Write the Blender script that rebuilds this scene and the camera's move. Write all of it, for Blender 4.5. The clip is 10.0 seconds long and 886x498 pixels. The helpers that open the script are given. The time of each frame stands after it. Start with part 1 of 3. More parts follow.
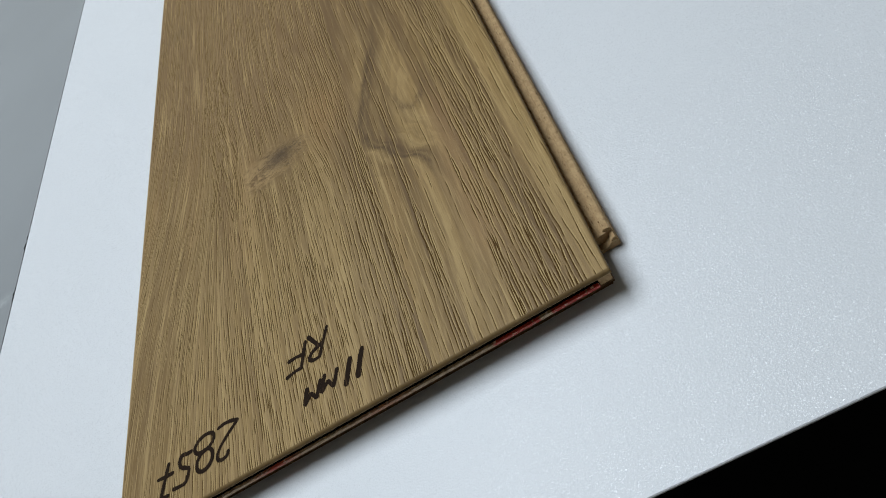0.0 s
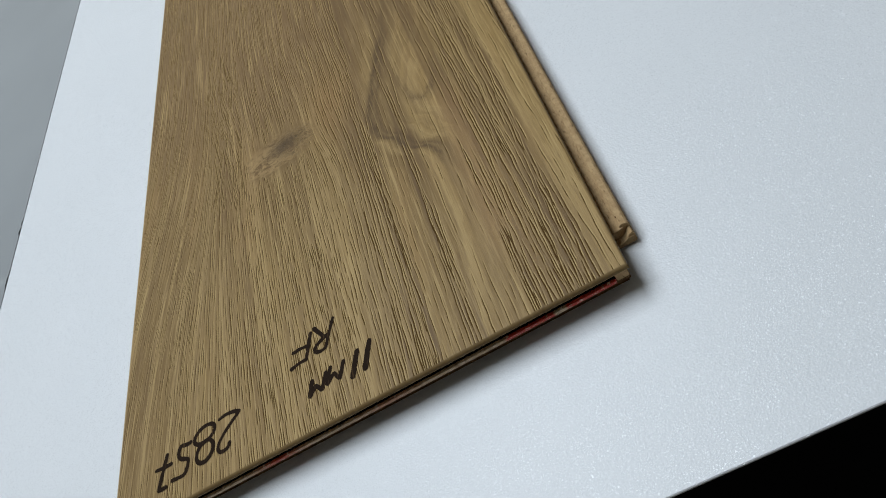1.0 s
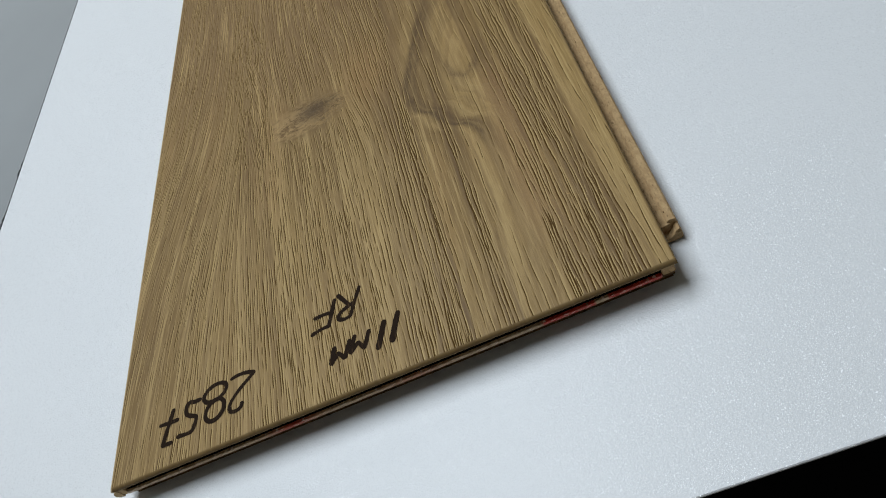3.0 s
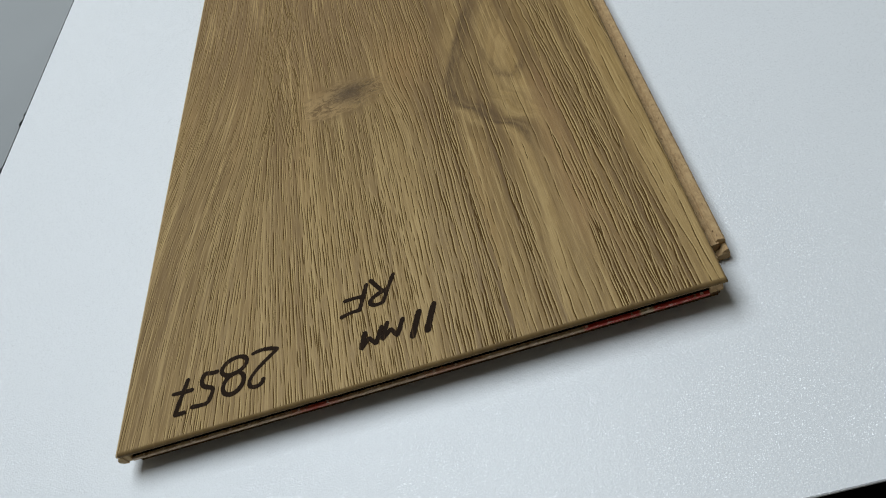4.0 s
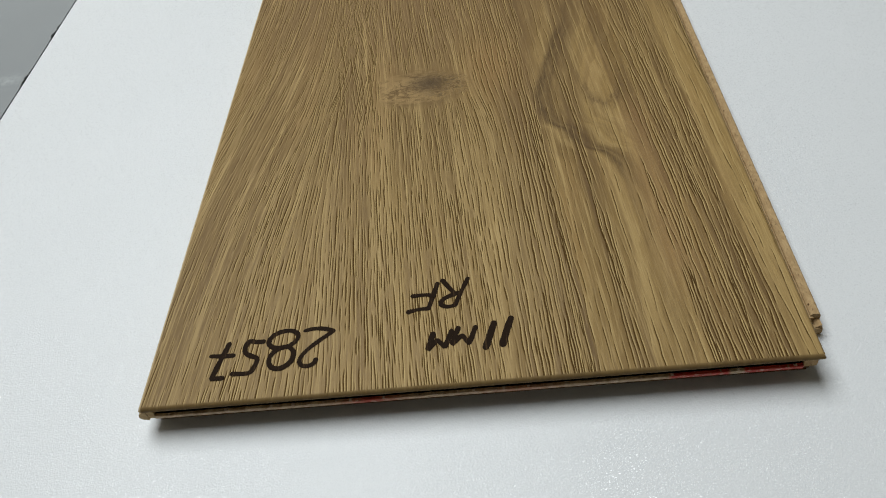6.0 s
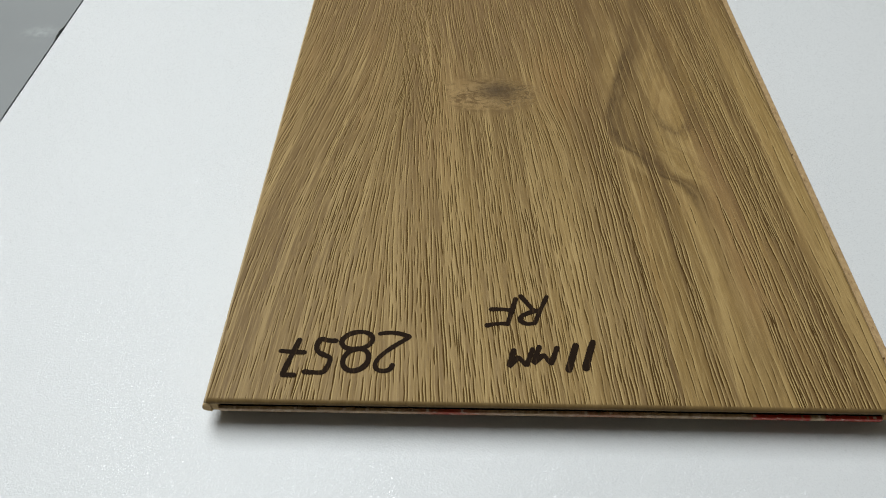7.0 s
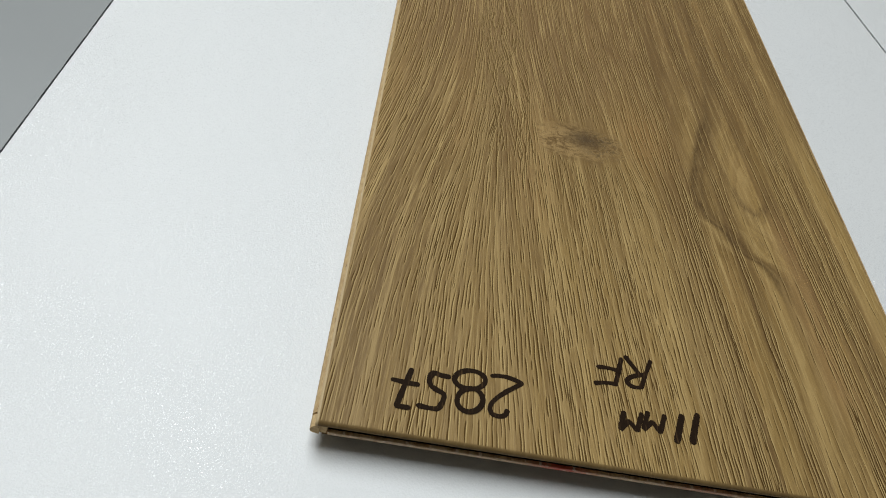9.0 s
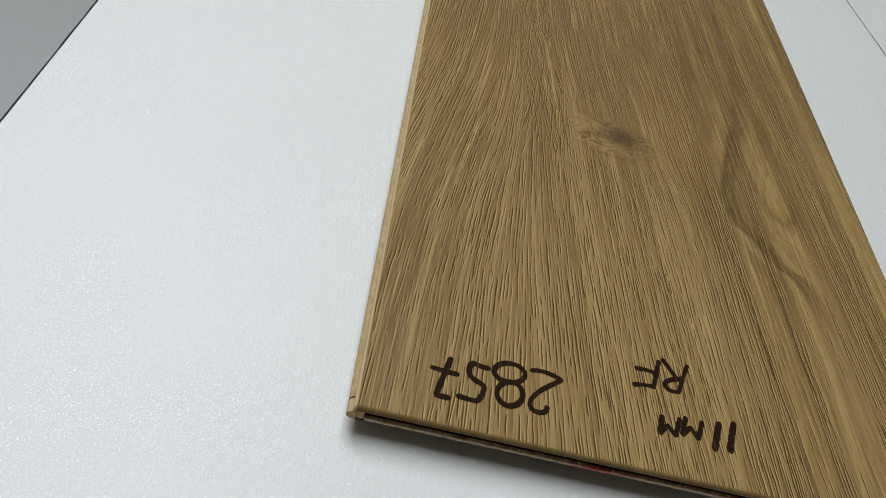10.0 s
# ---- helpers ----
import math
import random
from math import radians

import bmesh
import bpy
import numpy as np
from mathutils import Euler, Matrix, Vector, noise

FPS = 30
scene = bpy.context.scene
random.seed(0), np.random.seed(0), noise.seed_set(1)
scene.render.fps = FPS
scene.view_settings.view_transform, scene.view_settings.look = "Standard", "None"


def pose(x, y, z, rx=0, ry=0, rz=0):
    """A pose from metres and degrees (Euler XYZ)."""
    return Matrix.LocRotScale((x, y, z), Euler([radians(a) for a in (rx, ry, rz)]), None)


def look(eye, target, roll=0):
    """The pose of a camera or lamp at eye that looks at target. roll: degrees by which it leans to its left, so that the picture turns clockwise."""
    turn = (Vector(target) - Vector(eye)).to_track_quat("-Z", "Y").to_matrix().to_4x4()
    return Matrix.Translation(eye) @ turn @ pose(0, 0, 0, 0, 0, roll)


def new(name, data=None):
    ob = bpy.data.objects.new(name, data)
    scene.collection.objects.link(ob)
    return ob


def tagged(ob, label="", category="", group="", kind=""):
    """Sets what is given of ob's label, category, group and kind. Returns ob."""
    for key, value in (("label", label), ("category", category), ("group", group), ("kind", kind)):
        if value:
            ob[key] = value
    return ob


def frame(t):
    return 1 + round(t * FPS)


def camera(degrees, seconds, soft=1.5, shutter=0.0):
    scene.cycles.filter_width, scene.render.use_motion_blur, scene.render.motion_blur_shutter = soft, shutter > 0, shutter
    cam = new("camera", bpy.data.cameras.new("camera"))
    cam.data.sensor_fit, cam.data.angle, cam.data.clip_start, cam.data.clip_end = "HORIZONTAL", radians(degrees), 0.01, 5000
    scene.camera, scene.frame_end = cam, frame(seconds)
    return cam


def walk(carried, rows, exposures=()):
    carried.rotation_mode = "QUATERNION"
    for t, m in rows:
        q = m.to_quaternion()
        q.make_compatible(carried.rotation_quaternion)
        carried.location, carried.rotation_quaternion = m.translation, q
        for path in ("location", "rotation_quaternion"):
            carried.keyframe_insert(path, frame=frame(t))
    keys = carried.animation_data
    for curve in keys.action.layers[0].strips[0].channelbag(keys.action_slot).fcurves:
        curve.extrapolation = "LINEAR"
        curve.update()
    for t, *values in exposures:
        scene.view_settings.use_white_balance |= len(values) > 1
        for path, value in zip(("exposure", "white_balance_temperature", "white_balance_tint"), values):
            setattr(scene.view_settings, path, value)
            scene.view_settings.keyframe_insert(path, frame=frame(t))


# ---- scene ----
cam = camera(61.60, 10.0, soft=1.1)
PATH = [
    (0, (0.21263, -0.12867, 0.18148), (-0.2984, 1.2377, -1.1867), -45.92),
    (0.3, (0.20825, -0.12565, 0.17727), (-0.3116, 1.2298, -1.1983), -45.32),
    (0.5, (0.20126, -0.12654, 0.18256), (-0.2695, 1.2260, -1.2135), -42.97),
    (0.8, (0.20188, -0.12558, 0.17921), (-0.2775, 1.2288, -1.2121), -43.45),
    (1, (0.20465, -0.12575, 0.18062), (-0.2859, 1.2342, -1.2013), -44.06),
    (1.2, (0.20879, -0.12535, 0.17927), (-0.3041, 1.2456, -1.1836), -44.91),
    (1.5, (0.20608, -0.12727, 0.18721), (-0.2634, 1.2438, -1.1911), -42.96),
    (2, (0.19791, -0.12743, 0.18714), (-0.2545, 1.2321, -1.2082), -40.75),
    (2.5, (0.18960, -0.12582, 0.18464), (-0.2525, 1.2281, -1.2195), -38.47),
    (2.7, (0.18739, -0.12509, 0.18341), (-0.2511, 1.2205, -1.2298), -38.15),
    (3.8, (0.16428, -0.11992, 0.18819), (-0.2089, 1.2055, -1.2623), -30.13),
    (4, (0.15785, -0.12175, 0.18952), (-0.1753, 1.2155, -1.2599), -27.83),
    (4.5, (0.14238, -0.12147, 0.19077), (-0.1518, 1.2062, -1.2758), -23.62),
    (5, (0.13059, -0.11873, 0.19202), (-0.1225, 1.2193, -1.2728), -19.08),
    (5.2, (0.12848, -0.11833, 0.19226), (-0.1103, 1.2196, -1.2750), -17.62),
    (6.3, (0.10036, -0.11104, 0.18989), (-0.0296, 1.2464, -1.2731), -7.93),
    (6.5, (0.09035, -0.10952, 0.18988), (-0.0012, 1.2411, -1.2824), -5.86),
    (7, (0.07110, -0.10759, 0.19265), (0.0286, 1.2420, -1.2811), -0.63),
    (7.5, (0.05415, -0.10767, 0.19165), (0.0572, 1.2545, -1.2684), 3.66),
    (8, (0.03538, -0.10576, 0.19553), (0.0731, 1.2731, -1.2501), 7.16),
    (8.5, (0.02199, -0.10550, 0.19580), (0.1524, 1.2790, -1.2416), 11.98),
    (9, (0.00387, -0.10029, 0.18897), (0.2161, 1.2791, -1.2436), 16.72),
    (9.5, (-0.00525, -0.09882, 0.18415), (0.2607, 1.2681, -1.2514), 20.34),
    (10, (-0.01699, -0.09756, 0.17609), (0.2883, 1.2731, -1.2480), 23.58),
]
EXPOSURES = [(0, -0.04, 5800, 8), (2.5, -0.05, 5850, 8), (5, -0.06, 6070, 7), (6.5, 0.04, 6290, 8), (8.5, 0.06, 6290, 8), (10, -0.08, 6270, 8)]
walk(cam, [(t, look(eye, target, roll)) for t, eye, target, roll in PATH], EXPOSURES)

# ---- light: one ceiling panel behind and to the left of the plank, in a pale room ----
world = bpy.data.worlds.new("world")
scene.world = world
world.use_nodes = True
world.node_tree.nodes["Background"].inputs[0].default_value = (0.8, 0.9, 1.0, 1)
world.node_tree.nodes["Background"].inputs[1].default_value = 0.3

LAMP_AT = (-0.52, 0.94, 1.93)
LAMP_SIZE = (1.3, 1.7)
lamp_data = bpy.data.lights.new("ceiling_lamp", "AREA")
lamp_data.shape, lamp_data.size, lamp_data.size_y = "RECTANGLE", LAMP_SIZE[0], LAMP_SIZE[1]
lamp_data.energy, lamp_data.color = 56, (0.968, 0.985, 0.983)
lamp = new("ceiling_lamp", lamp_data)
lamp.matrix_world = pose(LAMP_AT[0], LAMP_AT[1], LAMP_AT[2])


# ---- node helpers ----
class Nodes:
    """Short hand for a node tree."""

    def __init__(self, name):
        self.mat = bpy.data.materials.new(name)
        self.mat.use_nodes = True
        self.tree = self.mat.node_tree
        self.shader = self.tree.nodes["Principled BSDF"]

    def put(self, socket, value):
        if isinstance(value, bpy.types.NodeSocket):
            self.tree.links.new(value, socket)
        else:
            socket.default_value = value

    def node(self, kind, outlet=0, settings=(), **ins):
        n = self.tree.nodes.new(kind)
        for key, value in settings:
            if key == "operation":
                n.operation = value
            else:
                n.interpolation_type = value
        for key, value in ins.items():
            self.put(n.inputs[int(key[1:])] if key[0] == "i" and key[1:].isdigit() else n.inputs[key], value)
        return n.outputs[outlet]

    def m(self, op, a, b=0.0, c=0.0):
        return self.node("ShaderNodeMath", settings=[("operation", op)], i0=a, i1=b, i2=c)

    def add(self, a, b): return self.m("ADD", a, b)
    def sub(self, a, b): return self.m("SUBTRACT", a, b)
    def mul(self, a, b): return self.m("MULTIPLY", a, b)

    def step(self, v, lo, hi, a=0.0, b=1.0):
        """Smooth step of v from lo to hi, giving a to b."""
        return self.node("ShaderNodeMapRange", settings=[("interpolation_type", "SMOOTHSTEP")], i0=v, i1=lo, i2=hi, i3=a, i4=b)

    def bell(self, v, middle, width):
        """A bell of 1 at the middle."""
        d = self.m("DIVIDE", self.sub(v, middle), width)
        return self.m("EXPONENT", self.mul(self.mul(d, d), -1.0))

    def xyz(self, x=0.0, y=0.0, z=0.0):
        return self.node("ShaderNodeCombineXYZ", i0=x, i1=y, i2=z)

    def split(self, v):
        n = self.tree.nodes.new("ShaderNodeSeparateXYZ")
        self.put(n.inputs[0], v)
        return n.outputs

    def carried(self, name):
        """A value that the mesh carries from point to point."""
        n = self.tree.nodes.new("ShaderNodeAttribute")
        n.attribute_name = name
        return n.outputs["Fac"]

    def coords(self):
        return self.node("ShaderNodeTexCoord", "Object")

    def noise(self, v, scale=1.0, detail=2.0, rough=0.5, outlet=0, distortion=0.0):
        return self.node("ShaderNodeTexNoise", outlet, Vector=v, Scale=scale, Detail=detail, Roughness=rough, Distortion=distortion)

    def mix(self, fac, a, b, blend="MIX"):
        n = self.tree.nodes.new("ShaderNodeMix")
        n.data_type, n.blend_type = "RGBA", blend
        for socket, value in zip((n.inputs[0], n.inputs[6], n.inputs[7]), (fac, a, b)):
            self.put(socket, value)
        return n.outputs[2]

    def bump(self, height, strength=0.5, distance=0.001, normal=None):
        n = self.tree.nodes.new("ShaderNodeBump")
        n.inputs["Strength"].default_value, n.inputs["Distance"].default_value = strength, distance
        self.put(n.inputs["Height"], height)
        if normal:
            self.put(n.inputs["Normal"], normal)
        return n.outputs[0]

    def curve(self, v, points):
        """A smooth curve through points of 0 to 1."""
        n = self.tree.nodes.new("ShaderNodeFloatCurve")
        c = n.mapping.curves[0]
        c.points[0].location, c.points[1].location = points[0], points[-1]
        for p in points[1:-1]:
            c.points.new(*p)
        n.mapping.update()
        self.put(n.inputs["Value"], v)
        return n.outputs[0]

    def set(self, **ins):
        for key, value in ins.items():
            self.put(self.shader.inputs[key.replace("_", " ")], value)
        return self.mat


def rgb(r, g, b):
    return (r, g, b, 1.0)


# ---- materials ----
def oak_decor():
    """Oak print over the pressed pores, whose depth and grain line the mesh carries; lengths in millimetres."""
    k = Nodes("oak_decor")
    at = k.node("ShaderNodeVectorMath", settings=[("operation", "SCALE")], i0=k.coords(), Scale=1000.0)
    x, y, _ = k.split(at)
    f, pressed, lit_flank, early = (k.carried(name) for name in ("grain", "pore", "lit_flank", "early"))
    # knot
    kr = k.m("SQRT", k.add(k.m("POWER", k.m("DIVIDE", k.sub(x, 83.5), 20.0), 2.0), k.m("POWER", k.m("DIVIDE", k.sub(y, 144.5), 12.5), 2.0)))
    kr = k.add(kr, k.mul(k.sub(k.noise(at, 0.11, 3.0, 0.6), 0.5), 0.9))
    knot = k.step(kr, 1.15, 0.6)
    core = k.mul(k.bell(k.sub(x, 86.0), 0.0, 8.5), k.bell(k.sub(y, 147.5), 0.0, 6.0))
    swirl = k.noise(k.xyz(k.mul(x, 0.17), k.mul(y, 0.27)), 1.0, 5.0, 0.7, distortion=1.8)
    crack = k.mul(k.step(swirl, 0.53, 0.585), k.step(x, 80.0, 93.0, 0.15, 1.0))
    # the dark heart line and its cathedral eye
    xd = k.mul(k.curve(k.m("DIVIDE", y, 400.0), [(0.0, 0.385), (0.088, 0.392), (0.16, 0.389), (0.198, 0.385), (0.22, 0.381), (0.232, 0.373), (0.242, 0.358), (0.258, 0.349), (0.27, 0.343), (0.28, 0.332), (0.305, 0.325), (0.335, 0.325), (0.365, 0.333), (0.41, 0.345), (0.46, 0.363), (0.55, 0.376), (0.73, 0.37), (1.0, 0.36)]), 400.0)
    e = k.add(k.sub(x, xd), k.mul(k.sub(k.noise(k.xyz(k.mul(x, 0.3), k.mul(y, 0.06)), 1.0, 3.0), 0.5), 6.0))
    # growth bands
    broad = k.noise(k.xyz(k.mul(f, 0.045), k.mul(y, 0.004)), 1.0, 2.0, 0.55)
    aside = k.mul(k.step(x, 104.0, 128.0), k.step(x, 176.0, 160.0))
    g = k.add(k.mul(f, k.sub(1.0, aside)), k.mul(k.add(e, 146.0), aside))
    bands = k.noise(k.xyz(k.mul(g, 0.16), k.mul(y, 0.005)), 1.0, 3.0, 0.6)
    rings = k.noise(k.xyz(k.mul(g, 0.22), k.mul(y, 0.004), 31.0), 1.0, 2.0, 0.5)
    fine = k.noise(k.xyz(k.mul(f, 1.3), k.mul(y, 0.045)), 1.0, 4.0, 0.65)
    lanes = k.noise(k.xyz(k.mul(f, 0.75), k.mul(y, 0.014), 21.0), 1.0, 3.0, 0.65)
    fleck = k.noise(k.xyz(k.mul(f, 2.6), k.mul(y, 0.22), 15.0), 1.0, 2.0, 0.6)
    patchy = k.noise(k.xyz(k.mul(f, 0.11), k.mul(y, 0.035), 5.0), 1.0, 3.0, 0.55)
    clear = k.sub(1.0, knot)
    edge = k.mul(k.mul(k.step(y, 0.6, 1.2), k.step(x, 0.3, 0.9)), k.step(x, 194.7, 194.1))
    pores = k.mul(k.step(pressed, 0.08, 0.48), edge)
    near = k.step(y, 20.0, 100.0, 0.45, 1.0)
    line = k.mul(k.mul(k.step(e, -2.5, 0.8), k.step(e, 13.0, 0.5)), near)
    e_hair = k.add(k.sub(x, xd), k.mul(k.sub(k.noise(k.xyz(k.mul(x, 0.35), k.mul(y, 0.09), 2.0), 1.0, 4.0, 0.6), 0.5), 5.0))
    hair = k.add(k.bell(e_hair, 0.6, 1.5), k.mul(k.bell(e_hair, 4.0, 1.2), 0.6))
    hair = k.mul(k.mul(hair, near), k.mul(k.step(y, 70.0, 92.0), k.step(y, 190.0, 165.0, 0.25, 1.0)))
    line2 = k.mul(k.mul(k.step(e, -17.0, -14.0), k.step(e, -6.0, -14.0)), k.mul(near, 0.35))
    er = k.m("SQRT", k.add(k.m("POWER", k.m("DIVIDE", k.sub(x, 155.0), 8.0), 2.0), k.m("POWER", k.m("DIVIDE", k.sub(y, 142.0), 21.0), 2.0)))
    er = k.add(er, k.mul(k.sub(k.noise(k.xyz(k.mul(x, 0.45), k.mul(y, 0.14)), 1.0, 4.0, 0.65), 0.5), 0.5))
    eye = k.mul(k.bell(er, 1.0, 0.17), k.step(y, 150.0, 128.0, 0.15, 1.0))
    inner = k.step(er, 1.05, 0.6)
    # colour
    tan, pale, brown, deep, rosy = rgb(0.275, 0.178, 0.060), rgb(0.445, 0.312, 0.130), rgb(0.170, 0.103, 0.033), rgb(0.050, 0.029, 0.010), rgb(0.32, 0.19, 0.07)
    tone = k.add(k.mul(broad, 0.7), k.step(x, 112.0, 168.0, 0.12, 0.34))
    tone = k.sub(tone, k.mul(k.mul(k.bell(x, 72.0, 34.0), k.step(y, 80.0, 150.0)), 0.14))
    tone = k.add(tone, k.mul(k.step(y, 130.0, 40.0), k.mul(k.bell(x, 80.0, 60.0), 0.16)))
    c = k.mix(k.step(tone, 0.34, 0.70), brown, tan)
    c = k.mix(k.mul(k.step(tone, 0.60, 0.85), 0.38), c, pale)
    c = k.mix(k.mul(k.step(bands, 0.42, 0.64), k.step(y, 60.0, 190.0, 0.5, 0.36)), c, pale)
    c = k.mix(k.mul(k.step(k.noise(k.xyz(k.mul(f, 0.05), k.mul(y, 0.01), 4.0)), 0.52, 0.68), 0.3), c, rosy)
    column = k.mul(k.bell(f, 96.0, 18.0), k.step(y, 140.0, 195.0))
    column = k.add(column, k.mul(k.bell(f, 56.0, 8.0), k.step(y, 40.0, 110.0, 0.1, 0.6)))
    column = k.add(column, k.mul(k.step(y, 70.0, 240.0), k.step(x, 175.0, 120.0, 0.25, 0.6)))
    column = k.add(column, k.mul(k.bell(x, 178.0, 16.0), k.step(y, 60.0, 8.0, 0.0, 0.6)))
    column = k.add(column, k.mul(k.step(y, 130.0, 300.0), k.step(x, 150.0, 90.0, 0.15, 1.4)))
    column = k.add(column, k.mul(k.step(y, 150.0, 215.0), k.step(x, 30.0, 80.0, 0.2, 0.65)))
    column = k.add(column, k.mul(k.bell(x, 71.0, 9.0), k.mul(k.step(y, 170.0, 200.0), 0.5)))
    c = k.mix(k.m("MINIMUM", k.mul(column, 0.5), 0.85), c, rgb(0.17, 0.10, 0.04))
    c = k.mix(k.mul(k.step(rings, 0.50, 0.64), k.sub(0.34, k.mul(aside, 0.02))), c, rgb(0.155, 0.092, 0.034))
    c = k.mix(k.mul(k.step(patchy, 0.50, 0.68), 0.2), c, brown)
    c = k.mix(k.mul(k.step(lanes, 0.46, 0.33), 0.42), c, brown)
    c = k.mix(k.mul(k.step(lanes, 0.52, 0.67), 0.72), c, pale)
    c = k.mix(k.mul(k.step(fine, 0.47, 0.32), 0.55), c, rgb(0.15, 0.090, 0.032))
    c = k.mix(k.mul(k.step(fine, 0.55, 0.70), 0.5), c, pale)
    c = k.mix(k.mul(k.mul(early, k.step(x, 104.0, 130.0, 0.25, 1.0)), k.step(k.noise(k.xyz(k.mul(f, 0.4), k.mul(y, 0.012), 3.0), 1.0, 2.0), 0.35, 0.65, 0.35, 0.9)), c, rgb(0.135, 0.080, 0.030))
    c = k.mix(k.mul(k.add(line, line2), 0.52), c, rgb(0.115, 0.068, 0.027))
    c = k.mix(k.mul(k.mul(k.bell(x, 113.0, 12.0), k.bell(y, 156.0, 24.0)), 0.35), c, rgb(0.34, 0.19, 0.068))
    c = k.mix(k.mul(k.mul(k.bell(x, 17.0, 9.0), k.bell(y, 338.0, 11.0)), 0.6), c, rgb(0.14, 0.086, 0.032))
    c = k.mix(k.mul(hair, k.step(fleck, 0.35, 0.6, 0.35, 0.85)), c, rgb(0.075, 0.043, 0.016))
    c = k.mix(k.mul(inner, 0.12), c, rosy)
    flush = k.mul(k.bell(x, 164.0, 6.0), k.mul(k.step(y, 132.0, 108.0), k.step(y, 15.0, 45.0)))
    c = k.mix(k.mul(flush, 0.25), c, rgb(0.37, 0.21, 0.088))
    c = k.mix(k.mul(eye, k.step(fleck, 0.40, 0.65, 0.3, 0.8)), c, rgb(0.11, 0.064, 0.026))
    kc = k.mix(k.step(swirl, 0.38, 0.60), rgb(0.125, 0.072, 0.024), rgb(0.37, 0.245, 0.10))
    kc = k.mix(k.mul(core, 0.9), kc, rgb(0.062, 0.038, 0.018))
    kc = k.mix(k.mul(crack, 0.75), kc, deep)
    kc = k.mix(k.mul(k.bell(kr, 0.98, 0.10), k.mul(k.step(y, 142.0, 134.0), 0.6)), kc, rgb(0.09, 0.05, 0.02))
    c = k.mix(k.mul(knot, 0.9), c, kc)
    c = k.mix(k.mul(k.mul(k.step(fleck, 0.60, 0.75), clear), 0.18), c, rgb(0.10, 0.058, 0.02))
    # pale paint right of each pore stands in for lamplight on its wall
    c = k.mix(k.mul(k.mul(lit_flank, edge), k.step(y, 60.0, 190.0, 0.9, 0.62)), c, rgb(0.57, 0.415, 0.175))
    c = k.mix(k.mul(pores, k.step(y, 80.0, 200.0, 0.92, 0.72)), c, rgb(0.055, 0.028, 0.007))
    c = k.mix(k.mul(k.sub(1.0, edge), 0.75), c, rgb(0.15, 0.097, 0.04))
    # left edge painted pale, as if it caught the lamp
    c = k.mix(k.mul(k.step(x, 0.9, 0.5), 0.85), c, rgb(0.55, 0.42, 0.24))
    grime = k.noise(at, 0.9, 3.0, 0.6)
    c = k.mix(k.mul(k.sub(grime, 0.35), 0.18), c, brown)
    high = k.sub(k.add(k.mul(fine, 0.6), k.mul(fleck, 0.5)), k.mul(crack, knot))
    n = k.bump(high, 0.6, 0.00022)
    return k.set(Base_Color=c, Roughness=k.add(0.46, k.mul(pores, 0.25)), Specular_IOR_Level=k.sub(0.14, k.mul(pores, 0.11)), Normal=n)


def fibreboard(name, light, dark):
    """Pressed wood fibre with small dark specks."""
    k = Nodes(name)
    at = k.coords()
    a = k.noise(at, 420.0, 4.0, 0.7)
    b = k.noise(k.node("ShaderNodeVectorMath", settings=[("operation", "MULTIPLY")], i0=at, i1=(1500.0, 420.0, 1500.0)), 1.0, 3.0, 0.65)
    c = k.mix(k.step(a, 0.35, 0.65), dark, light)
    c = k.mix(k.mul(k.step(b, 0.57, 0.70), 0.65), c, rgb(0.12, 0.07, 0.03))
    c = k.mix(k.mul(k.step(b, 0.42, 0.30), 0.4), c, rgb(0.62, 0.46, 0.25))
    return k.set(Base_Color=c, Roughness=0.8, Specular_IOR_Level=0.2, Normal=k.bump(b, 0.6, 0.0003))


def red_strip():
    """Dark locking strip, printed red and white in worn patches."""
    k = Nodes("red_strip")
    x, y, z = k.split(k.coords())
    mm = k.mul(x, 1000.0)
    wear = k.noise(k.xyz(k.mul(mm, 0.5), k.mul(z, 900.0)), 1.0, 3.0, 0.65)
    patch = k.add(k.mul(k.step(mm, 153.0, 154.5), k.sub(1.0, k.mul(k.step(mm, 169.5, 170.5), k.step(mm, 174.5, 173.5)))), k.mul(k.bell(mm, 69.0, 8.0), 0.9))
    patch = k.m("MINIMUM", k.add(patch, k.mul(k.bell(mm, 112.0, 10.0), 0.35)), 1.0)
    c = k.mix(k.step(wear, 0.35, 0.6), rgb(0.34, 0.22, 0.12), rgb(0.52, 0.38, 0.23))
    c = k.mix(k.mul(patch, k.step(wear, 0.30, 0.42)), c, rgb(0.42, 0.028, 0.012))
    dots = k.noise(k.xyz(k.mul(mm, 0.45), k.mul(z, 3800.0), 2.0), 1.0, 2.0)
    c = k.mix(k.mul(k.step(dots, 0.58, 0.63), 0.75), c, rgb(0.75, 0.62, 0.5))
    return k.set(Base_Color=c, Roughness=0.5)


